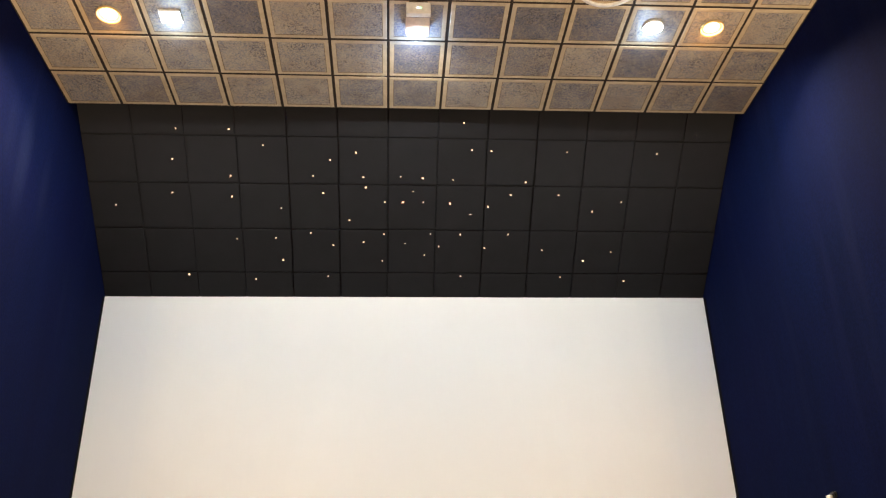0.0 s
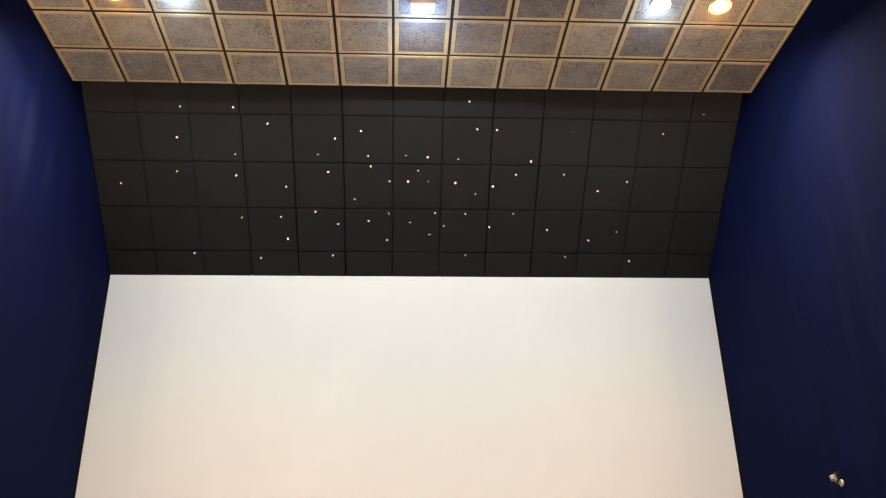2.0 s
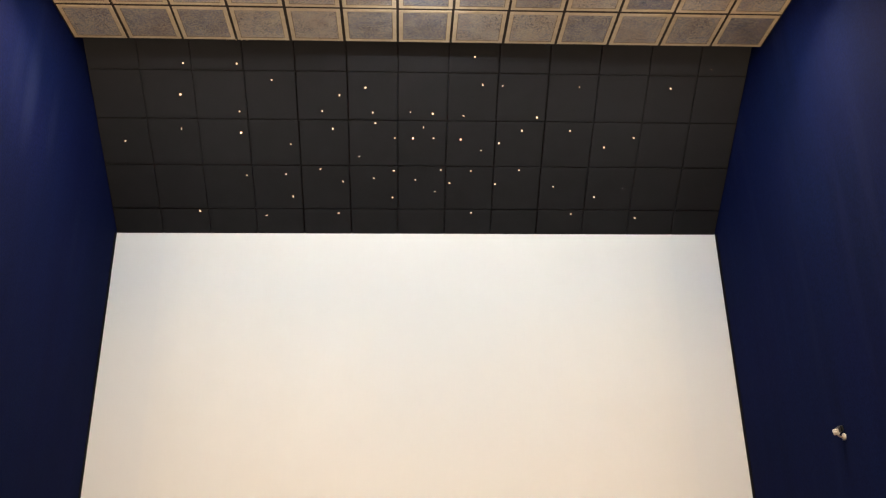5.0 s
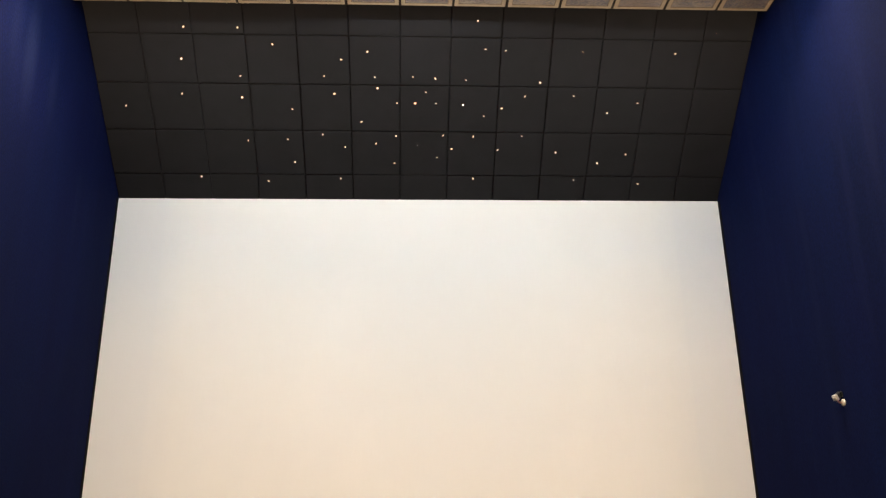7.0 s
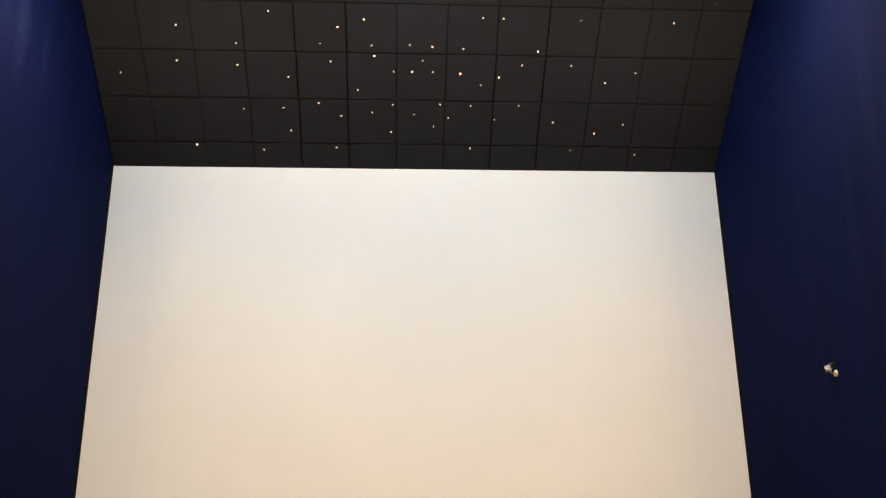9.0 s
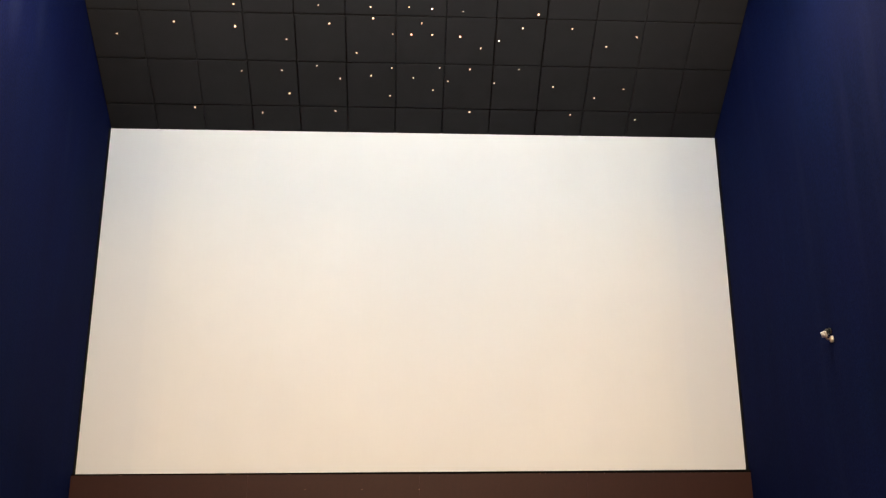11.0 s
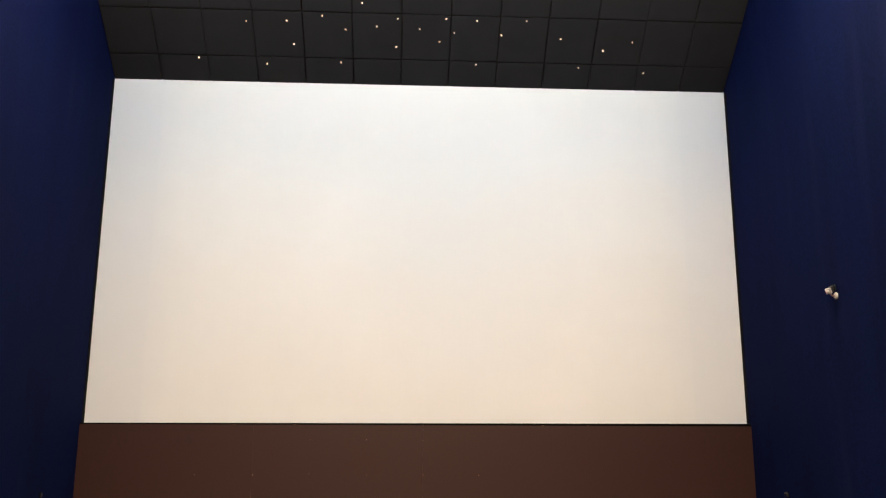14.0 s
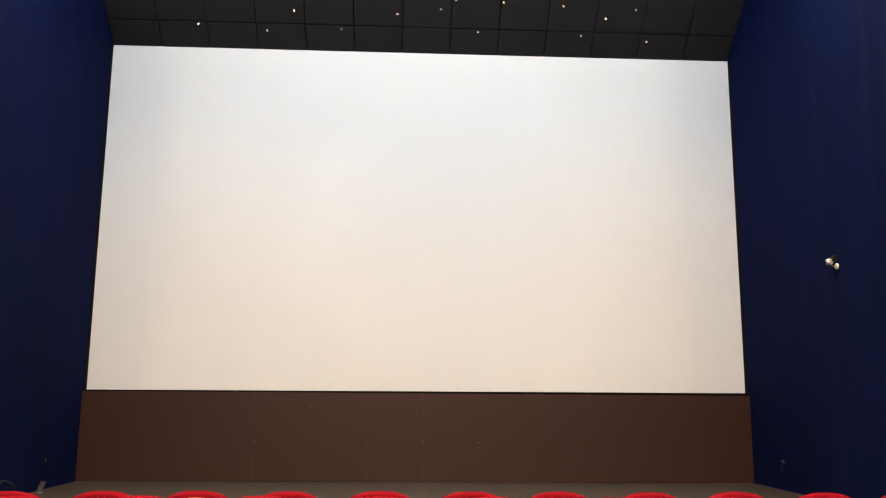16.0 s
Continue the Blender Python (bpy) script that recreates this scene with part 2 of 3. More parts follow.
BOX_GLOW = glow("white_diffuser_glow", (0.92, 0.96, 1.0), 16.0)
STAR_GLOW, STAR_RED = glow("star_point_glow", (1.0, 0.55, 0.26), 6.5), glow("orange_star_glow", (1.0, 0.40, 0.20), 5.0)
RIM_GLOW = glow("orange_rim_glow", (1.0, 0.42, 0.10), 1.1)
GREEN_GLOW = glow("green_indicator_glow", (0.2, 1.0, 0.4), 1.6)


# ---- building helpers ----
def mesh_of(name, verts, faces, mats, slots=None, smooth=False):
    me = bpy.data.meshes.new(name)
    me.from_pydata(verts, [], faces)
    for m in mats:
        me.materials.append(m)
    if slots:
        me.polygons.foreach_set("material_index", slots)
    if smooth:
        me.polygons.foreach_set("use_smooth", [True] * len(me.polygons))
    me.update()
    return me


def part(name, bm, material, parent=None, label="", smooth=False):
    me = bpy.data.meshes.new(name)
    bmesh.ops.recalc_face_normals(bm, faces=bm.faces)
    for f in bm.faces:
        f.smooth = smooth
    bm.to_mesh(me)
    bm.free()
    me.materials.append(material)
    ob = new(name, me)
    if parent:
        ob.parent = parent
    return tagged(ob, label)


def box(x0, y0, z0, x1, y1, z1, bevel=0.0, segments=2):
    bm = bmesh.new()
    bmesh.ops.create_cube(bm, size=1, matrix=Matrix.Translation(((x0 + x1) / 2, (y0 + y1) / 2, (z0 + z1) / 2)) @ Matrix.Diagonal((x1 - x0, y1 - y0, z1 - z0, 1)))
    if bevel:
        bmesh.ops.bevel(bm, geom=bm.edges[:], offset=bevel, segments=segments, affect="EDGES", profile=0.6)
    return bm


def lathe(profile, steps=32, m=Matrix()):
    """A turned body round z from (radius, height) pairs."""
    bm = bmesh.new()
    rings = []
    for r, z in profile:
        if r < 1e-6:
            rings.append([bm.verts.new(m @ Vector((0, 0, z)))])
        else:
            rings.append([bm.verts.new(m @ Vector((r * math.cos(k * math.tau / steps), r * math.sin(k * math.tau / steps), z))) for k in range(steps)])
    for a, b in zip(rings, rings[1:]):
        for k in range(steps):
            j = (k + 1) % steps
            four = [a[k % len(a)], a[j % len(a)], b[j % len(b)], b[k % len(b)]]
            bm.faces.new(list(dict.fromkeys(four)))
    return bm


def tube(points, radius, steps=8):
    """A round cable along a line of points."""
    bm = bmesh.new()
    pts = [Vector(p) for p in points]
    rings = []
    for k, p in enumerate(pts):
        way = (pts[min(k + 1, len(pts) - 1)] - pts[max(k - 1, 0)]).normalized()
        turn = way.to_track_quat("Z", "Y").to_matrix()
        rings.append([bm.verts.new(p + turn @ Vector((radius * math.cos(a * math.tau / steps), radius * math.sin(a * math.tau / steps), 0))) for a in range(steps)])
    for a, b in zip(rings, rings[1:]):
        for k in range(steps):
            bm.faces.new((a[k], a[(k + 1) % steps], b[(k + 1) % steps], b[k]))
    bm.faces.new(rings[0])
    bm.faces.new(rings[-1])
    return bm


def empty(name, m, label, category, group=""):
    ob = new(name)
    ob.empty_display_size = 0.1
    ob.matrix_basis = m
    return tagged(ob, label, category, group)


def structure(name, bm, material, label):
    return tagged(part(name, bm, material), label, name.split("_")[0], kind="structure")


# ---- large structure ----
T = 0.2
TOP = GOLD_Z + 0.75
structure("wall_west", box(X0 - T, BACK_Y - T, -0.3, X0, SCREEN_Y + 0.5, TOP), MARKED_NAVY, "tall side wall covered in navy blue cloth")
structure("wall_east", box(X1, BACK_Y - T, -0.3, X1 + T, SCREEN_Y + 0.5, TOP), NAVY, "tall side wall covered in navy blue cloth")
structure("wall_north", box(X0, SCREEN_Y + 0.3, -0.3, X1, SCREEN_Y + 0.5, TOP), FASCIA, "black wall behind the cinema screen")
structure("wall_south", box(X0, BACK_Y - T, -0.3, X1, BACK_Y, TOP), PALE_WALL, "dim navy back wall of the hall")
structure("ceiling_roof", box(X0 - T, BACK_Y - T, TOP, X1 + T, SCREEN_Y + 0.5, TOP + 0.15), FASCIA, "black roof slab above the hung ceilings")


def stepped_floor():
    edge = [(BACK_Y, 0.28), (3.65, 0.28), (3.65, 0.178), (4.70, 0.178), (4.70, 0.094), (5.75, 0.094), (5.75, 0.0), (SCREEN_Y + 0.3, 0.0)]
    bm = bmesh.new()
    left = [bm.verts.new((X0, y, z)) for y, z in edge] + [bm.verts.new((X0, SCREEN_Y + 0.3, -0.25)), bm.verts.new((X0, BACK_Y, -0.25))]
    right = [bm.verts.new((X1, v.co.y, v.co.z)) for v in left]
    bm.faces.new(left)
    bm.faces.new(right)
    for k in range(len(left)):
        j = (k + 1) % len(left)
        bm.faces.new((left[k], left[j], right[j], right[k]))
    return bm


structure("floor", stepped_floor(), CARPET, "dark carpeted floor in low steps")
structure("stage_platform", box(X0 + 0.002, STAGE_FRONT, 0.002, X1 - 0.002, SCREEN_Y + 0.29, STAGE_Z, 0.012), STAGE, "worn grey-brown stage floor below the screen")


def gold_ceiling():
    cols, rows, gap, rim, dip = 13, 26, 0.0150, 0.043, 0.003
    verts, faces, slots = [], [], []
    for i in range(cols):
        for j in range(rows):
            dx, dy, dz = random.uniform(-0.003, 0.003), random.uniform(-0.003, 0.003), random.uniform(-0.002, 0.002)
            x, y, z = X0 + CELL * i + dx, GOLD_Y - CELL * (j + 1) + dy, GOLD_Z + dz
            b = len(verts)
            for inset, h in ((gap, 0.012), (gap, 0.003), (gap + 0.004, 0.0), (gap + rim, 0.0), (gap + rim + 0.006, dip)):
                a, c = inset, CELL - inset
                verts += [(x + a, y + a, z + h), (x + c, y + a, z + h), (x + c, y + c, z + h), (x + a, y + c, z + h)]
            for k in range(4):
                for e in range(4):
                    f = (e + 1) % 4
                    faces.append((b + 4 * k + e, b + 4 * k + f, b + 4 * k + 4 + f, b + 4 * k + 4 + e))
                    slots.append(3 if k == 3 else 0)
            faces.append((b + 16, b + 19, b + 18, b + 17))
            slots.append(1)
    for k in range(9):
        x, w = X0 + CELL * random.uniform(2.7, 3.2), random.uniform(0.004, 0.011)
        b = len(verts)
        z = GOLD_Z + 0.001
        verts += [(x, GOLD_Y - 0.02, z), (x + w, GOLD_Y - 0.02, z), (x + w * 0.7, GOLD_Y - 0.012, z - 0.012), (x + w * 0.3, GOLD_Y - 0.006, z - 0.008)]
        faces += [(b, b + 1, b + 2, b + 3)]
        slots.append(0)
    b = len(verts)
    y1 = GOLD_Y - CELL * rows
    verts += [(X0, y1, GOLD_Z + 0.005), (X1, y1, GOLD_Z + 0.005), (X1, GOLD_Y - 0.004, GOLD_Z + 0.005), (X0, GOLD_Y - 0.004, GOLD_Z + 0.005)]
    verts += [(x, y, z + 0.06) for x, y, z in verts[b:b + 4]]
    faces += [(b, b + 3, b + 2, b + 1), (b + 4, b + 5, b + 6, b + 7), (b, b + 1, b + 5, b + 4), (b + 1, b + 2, b + 6, b + 5), (b + 2, b + 3, b + 7, b + 6), (b + 3, b, b + 4, b + 7)]
    slots += [2] * 6
    me = mesh_of("ceiling", verts, faces, [BORDER, PANEL, GRID, INNER_LINE], slots)
    return tagged(new("ceiling", me), "hung ceiling of square tiles sponged dull gold over blue with gold borders", "ceiling", kind="structure")


def slope_point(col, row, out=0.0):
    """A place on the black slope: tiles across, tiles down from the first groove, metres proud of it."""
    v = CELL * row
    return Vector((X0 + CELL * col, SLOPE_Y + v * math.cos(SLOPE) - out * math.sin(SLOPE), SLOPE_Z - v * math.sin(SLOPE) - out * math.cos(SLOPE)))


SLOPE_END = (SCREEN_Y - SLOPE_Y) / math.cos(SLOPE) / CELL


def black_ceiling():
    verts, faces, slots = [], [], []
    gap = 0.015
    for i in range(13):
        for j in range(-1, 4):
            low = min(j + 1 - gap, SLOPE_END)
            tip = random.uniform(-0.002, 0.002)
            sway = [random.uniform(-0.005, 0.005) for _ in range(3)]
            b = len(verts)
            for inset, out in ((0.0, -0.024), (0.0, -0.002), (0.003, 0.0)):
                a0, a1, r0, r1 = i + gap + inset + sway[0], i + 1 - gap - inset + sway[1], j + gap + inset + sway[2], low - inset
                verts += [slope_point(a0, r0, out + tip), slope_point(a1, r0, out + tip), slope_point(a1, r1, out), slope_point(a0, r1, out)]
            for k in range(2):
                for e in range(4):
                    f = (e + 1) % 4
                    faces.append((b + 4 * k + e, b + 4 * k + f, b + 4 * k + 4 + f, b + 4 * k + 4 + e))
                    slots.append(0)
            faces.append((b + 8, b + 9, b + 10, b + 11))
            slots.append(0)
    b = len(verts)
    for out in (-0.022, -0.09):
        verts += [slope_point(0, -1.1, out), slope_point(13, -1.1, out), slope_point(13, SLOPE_END + 0.3, out), slope_point(0, SLOPE_END + 0.3, out)]
    faces += [(b, b + 1, b + 2, b + 3), (b + 7, b + 6, b + 5, b + 4)] + [(b + e, b + 4 + e, b + 4 + (e + 1) % 4, b + (e + 1) % 4) for e in range(4)]
    slots += [1] * 6
    me = mesh_of("ceiling_slope", [tuple(v) for v in verts], faces, [BLACK_TILE, BLACK_GRID], slots)
    return tagged(new("ceiling_slope", me), "sloping ceiling of matt black square tiles with dark grooves", "ceiling", kind="structure")


gold_ceiling()
black_ceiling()
structure("trim_ceiling_edge", box(X0, GOLD_Y - 0.002, GOLD_Z + 0.03, X1, GOLD_Y + 0.022, TOP), FASCIA, "black board behind the edge of the gold ceiling")


for name, x in (("trim_masking_west", X0), ("trim_masking_east", X1 - 0.005)):
    structure(name, box(x, SCREEN_Y - 0.075, PANEL_TOP + 0.02, x + 0.005, SCREEN_Y - 0.008, SCREEN_TOP - 0.03), GAP_BLACK, "narrow black strip on the wall beside the screen")

# ---- screen and the boards under it ----
movie = empty("movie_screen", pose(0, SCREEN_Y, SCREEN_BOTTOM), "large blank white cinema screen from wall to wall", "screen")
sheet = bmesh.new()
xs = [X0 + 0.003 + (X1 - X0 - 0.006) * k / 24 for k in range(25)]
zs = [-0.06 + (SCREEN_TOP - SCREEN_BOTTOM + 0.06) * k / 14 for k in range(15)]
grid = [[sheet.verts.new((x, 0.003 * noise.noise(Vector((x * 0.9, 0, z * 0.9))), z)) for x in xs] for z in zs]
for lower, upper in zip(grid, grid[1:]):
    for k in range(24):
        sheet.faces.new((lower[k], lower[k + 1], upper[k + 1], upper[k]))
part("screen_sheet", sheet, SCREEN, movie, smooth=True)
part("screen_frame", box(X0 + 0.003, 0.02, -0.1, X1 - 0.003, 0.08, SCREEN_TOP - SCREEN_BOTTOM + 0.02, 0.006), DARK_PLASTIC, movie)

boards = tagged(new("trim_wood_boards"), "dark brown wooden boards with pale screw plugs under the screen", "trim", kind="structure")
boards.matrix_basis = pose(0, PANEL_Y, STAGE_Z)
TALL = PANEL_TOP - STAGE_Z
SEAMS = [X0, -1.678, 0.268, 2.214, X1]
for a, b in zip(SEAMS, SEAMS[1:]):
    part("board", box(a + 0.0004, 0, 0.004, b - 0.0004, 0.02, TALL, 0.0008, 1), BOARD, boards)
ledge = box(X0 + 0.002, -0.004, TALL + 0.001, X1 - 0.002, 0.119, TALL + 0.014, 0.002, 1)
for v in ledge.verts:      # ledge painted black for the shadow gap under the screen; rises to the right
    if v.co.z > TALL + 0.008:
        v.co.z += 0.016 * max(0.0, (v.co.x + 1.0) / (X1 + 1.0))
part("ledge", ledge, GAP_BLACK, boards)
part("backing", box(X0 + 0.002, 0.024, 0.004, X1 - 0.002, 0.05, TALL - 0.01), BOARD, boards)
# pale plugs on a 0.64 m raster, some painted over
plug = lathe([(0.0, 0.0), (0.007, 0.0), (0.008, 0.002), (0.005, 0.003), (0.0, 0.003)], 10, Matrix.Rotation(radians(90), 4, "X"))
plug_mesh = part("screw_plug", plug, SCREW, boards)
plug_mesh.scale = (0.7, 1, 0.7)
plug_mesh.location = (-1.678 + 0.014, -0.001, 0.444)
for col, row in ((-1, 1), (1, 1), (2, 1), (3, 1), (4, 1), (1, 2), (2, 2), (3, 2), (0, 0), (2, 0), (3, 0), (5, 0)):
    o = plug_mesh.copy()
    scene.collection.objects.link(o)
    o.location = (-1.67 + 0.645 * col + random.uniform(-0.008, 0.008), -0.001, 0.066 + 0.384 * row + random.uniform(-0.006, 0.006))
    s = 0.6 if (col, row) in ((3, 1), (3, 2), (2, 0), (3, 0)) else 0.5
    o.scale = (s, 1, s)
for x, z0, z1 in ((-1.678, 0.09, 0.20), (-1.678, 0.205, 0.235), (-1.684, 0.05, 0.075), (0.268, 0.03, 0.10), (0.268, 0.12, 0.20), (0.268, 0.335, 0.35), (0.268, 0.43, 0.465), (0.268, 0.50, 0.56), (2.214, 0.006, 0.03), (2.222, 0.02, 0.032)):
    part("chipped_edge", box(x - 0.0009, -0.0006, z0, x + 0.0008, 0.01, z1), CHIP, boards)
for x, w in ((-3.095, 0.022), (-1.21, 0.024), (-1.9, 0.03), (1.67, 0.014), (2.204, 0.016)):
    part("chipped_corner", box(x - w / 2, -0.006, TALL - 0.002, x + w / 2, 0.0, TALL + 0.003, 0.001, 1), CHIP, boards)


# ---- lamps ----
def area(parent, name, colour, power, size, at, spread):
    data = bpy.data.lights.new(name, "AREA")
    data.shape, data.size, data.color, data.energy, data.spread = "DISK", size, colour, power, radians(spread)
    ob = new(name, data)
    ob.parent = parent
    ob.location = at
    return ob


def downlight(x, y, warm, square, power, spread=120, tilt=0, halo=0.0):
    label = ("round warm yellow downlight" if warm else "square white downlight" if square else "round white downlight") + " set flush in a ceiling tile"
    thing = empty("ceiling_downlight", pose(x, y, GOLD_Z + 0.006), label, "light", "ceiling downlights")
    lip = -0.024
    if square:
        ring = lathe([(0.135, 0.006), (0.148, 0.004), (0.150, -0.004), (0.146, lip), (0.138, lip), (0.135, 0.0)], 4, Matrix.Diagonal((1, 0.81, 1, 1)) @ Matrix.Rotation(radians(45), 4, "Z"))
        lens = box(-0.093, -0.075, -0.005, 0.093, 0.075, 0.004, 0.002)
    elif warm:
        ring = lathe([(0.113, 0.006), (0.120, 0.004), (0.122, -0.004), (0.119, lip), (0.115, lip), (0.113, 0.0)], 40)
    else:
        ring = lathe([(0.092, 0.006), (0.102, 0.004), (0.106, -0.006), (0.102, lip), (0.097, lip), (0.092, 0.0)], 40)
    if not square:
        lens = lathe([(0.0, -0.006), (0.055, -0.0055), (0.082, -0.004), (0.0935, 0.0), (0.0, 0.002)], 40)
    part("trim_ring", ring, BRASS if warm else WHITE_PAINT, thing, smooth=not square)
    part("lens", lens, WARM_GLOW if warm else WHITE_GLOW, thing, "glowing lens", smooth=not square)
    lamp = area(thing, "lamp", (HALL_WARM if warm and not halo else WARM if warm else WHITE), power, 0.14, (0, 0, -0.008), spread)
    lamp.rotation_euler.x = radians(tilt)
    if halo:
        # extra point light below the lens, added for the glow on nearby tiles
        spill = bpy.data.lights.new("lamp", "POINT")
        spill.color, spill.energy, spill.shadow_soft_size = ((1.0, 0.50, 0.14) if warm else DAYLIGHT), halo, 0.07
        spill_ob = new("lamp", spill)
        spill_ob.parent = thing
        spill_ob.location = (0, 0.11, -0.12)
    if warm:
        # glowing rim added to imitate the orange fringe of light round the lens
        part("rim_glass", lathe([(0.0945, 0.004), (0.112, 0.0), (0.113, -0.018), (0.110, -0.018), (0.0945, -0.003)], 40), RIM_GLOW, thing, "orange glowing rim added for the fringe of light round the lens", smooth=True)
    return thing


LAMP_Y = GOLD_Y - 2.5 * CELL


def col_x(c):
    return X0 + CELL * c


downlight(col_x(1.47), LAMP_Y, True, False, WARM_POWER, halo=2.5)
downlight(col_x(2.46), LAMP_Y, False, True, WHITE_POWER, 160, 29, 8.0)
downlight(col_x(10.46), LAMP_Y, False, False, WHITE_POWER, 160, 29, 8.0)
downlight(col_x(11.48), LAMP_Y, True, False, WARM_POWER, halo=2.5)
# unseen lamps added over the seats in the same rows, to light the hall
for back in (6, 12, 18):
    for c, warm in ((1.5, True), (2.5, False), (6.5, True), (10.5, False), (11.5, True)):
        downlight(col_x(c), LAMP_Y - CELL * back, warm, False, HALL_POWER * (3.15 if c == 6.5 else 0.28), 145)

# a small floodlight on the ceiling that faces the screen
flood = empty("floodlight", pose(0.246, 6.665, GOLD_Z), "small square floodlight on the ceiling facing the screen", "light")
part("housing", box(-0.12, -0.085, -0.095, 0.12, 0.05, 0.006, 0.010, 3), PINK_PLASTIC, flood)
lens = part("diffuser", box(-0.105, -0.045, -0.018, 0.105, 0.045, 0.012, 0.008, 3), BOX_GLOW, flood, "glowing white diffuser")
lens.matrix_basis = pose(0, 0.03, -0.10, 48)
data = bpy.data.lights.new("lamp", "AREA")
data.shape, data.size, data.size_y, data.color, data.energy = "RECTANGLE", 0.2, 0.1, WHITE, FLOOD_POWER
beam = new("lamp", data)
beam.parent = flood
data.spread = radians(155)
beam.matrix_basis = pose(0, 0.06, -0.175, 46)
# blue point light added to tint the ceiling tiles ahead of the floodlight
spill = bpy.data.lights.new("lamp", "POINT")
spill.color, spill.energy, spill.shadow_soft_size = (0.30, 0.54, 1.0), 16.0, 0.07
spill_ob = new("lamp", spill)
spill_ob.parent = flood
spill_ob.location = (0, 0.20, -0.19)


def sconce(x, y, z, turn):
    thing = empty("wall_sconce", pose(x, y, z, 0, 0, turn), "added half-round pale metal wall lamp out of view, open above and below", "light", "wall sconces")
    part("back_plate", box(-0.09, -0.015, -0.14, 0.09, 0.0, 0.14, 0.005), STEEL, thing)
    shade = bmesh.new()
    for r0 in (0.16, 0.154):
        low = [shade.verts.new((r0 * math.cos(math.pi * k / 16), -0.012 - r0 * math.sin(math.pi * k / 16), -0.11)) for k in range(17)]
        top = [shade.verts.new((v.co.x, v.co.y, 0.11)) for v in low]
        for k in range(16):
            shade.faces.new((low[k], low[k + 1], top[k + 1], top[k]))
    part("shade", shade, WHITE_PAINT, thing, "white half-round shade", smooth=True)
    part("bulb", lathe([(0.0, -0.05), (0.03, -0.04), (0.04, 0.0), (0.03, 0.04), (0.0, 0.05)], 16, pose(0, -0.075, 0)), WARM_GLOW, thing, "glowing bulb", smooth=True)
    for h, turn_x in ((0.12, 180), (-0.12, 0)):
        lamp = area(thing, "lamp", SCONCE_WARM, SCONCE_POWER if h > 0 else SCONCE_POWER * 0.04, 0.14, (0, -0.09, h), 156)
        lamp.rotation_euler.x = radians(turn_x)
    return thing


# unseen uplights, added out of view to brighten the ceilings
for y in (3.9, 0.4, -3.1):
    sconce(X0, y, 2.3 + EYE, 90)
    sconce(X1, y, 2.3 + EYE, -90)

emergency = empty("emergency_light", pose(0.246, 6.37, GOLD_Z), "small white emergency light box with a green indicator", "light")
part("case", box(-0.118, -0.03, -0.155, 0.118, 0.03, -0.012, 0.012, 3), WHITE_PAINT, emergency)
part("bracket", box(-0.09, -0.02, -0.012, 0.09, 0.02, 0.006, 0.003), STEEL, emergency)
part("indicator", lathe([(0, 0.004), (0.008, 0.004), (0.012, 0.0), (0.0, -0.002)], 16, pose(0.022, -0.031, -0.085, 90)), GREEN_GLOW, emergency, "green glowing indicator")
part("lens", lathe([(0, 0.004), (0.012, 0.003), (0.016, 0.0), (0.0, -0.002)], 16, pose(-0.004, -0.031, -0.085, 90)), LED_WHITE, emergency, "small white lens")

diffuser = empty("ceiling_diffuser", pose(col_x(9.5), GOLD_Y - 3.5 * CELL, GOLD_Z), "round white air diffuser with stepped rings in the ceiling", "vent")
part("outer_ring", lathe([(0.325, 0.007), (0.33, 0.0), (0.325, -0.012), (0.29, -0.024), (0.275, -0.018), (0.285, 0.004)], 56), WHITE_PAINT, diffuser, smooth=True)
part("middle_ring", lathe([(0.21, 0.0), (0.235, -0.004), (0.205, -0.03), (0.18, -0.03), (0.19, -0.004)], 48), WHITE_PAINT, diffuser, smooth=True)
part("centre_plate", lathe([(0.0, -0.034), (0.09, -0.034), (0.13, -0.022), (0.12, -0.004), (0.0, 0.0)], 40), WHITE_PAINT, diffuser, smooth=True)
part("throat", lathe([(0.0, 0.006), (0.29, 0.006), (0.29, 0.003), (0.0, 0.002)], 40), DARK_PLASTIC, diffuser)

# ---- points of light in the black slope: tiles across, tiles down, size ----
STARS_TOP = [(1.84, -0.13, 0.75), (2.87, -0.13, 1), (7.51, -0.33, 0.75), (12.26, -0.14, 0.12), (1.72, 0.5, 1), (2.84, 0.84, 0.75), (3.52, 0.19, 0.75),
             (4.49, 0.82, 0.5), (4.84, 0.48, 1), (5.36, 0.32, 1), (5.5, 0.84, 0.75), (6.26, 0.82, 0.5), (6.71, 0.85, 1), (7.33, 0.88, 0.5),
             (7.69, 0.24, 0.75), (8.09, 0.25, 0.75), (8.83, 0.91, 1), (9.63, 0.26, 0.2), (11.49, 0.27, 0.75)]
STARS_MIDDLE = [(0.5, 1.49, 0.75), (1.65, 1.22, 0.75), (2.83, 1.29, 1), (3.82, 1.53, 0.75), (4.68, 1.19, 1), (5.21, 1.79, 0.75), (5.55, 1.06, 1),
                (5.94, 1.38, 0.5), (6.31, 1.38, 1.25), (6.52, 1.14, 0.5), (6.73, 1.38, 0.5), (7.29, 1.4, 1.25), (7.72, 1.64, 0.5), (8.08, 1.47, 1),
                (8.54, 1.2, 0.75), (9.54, 1.19, 0.75), (10.28, 1.55, 0.75), (10.88, 1.33, 0.75)]
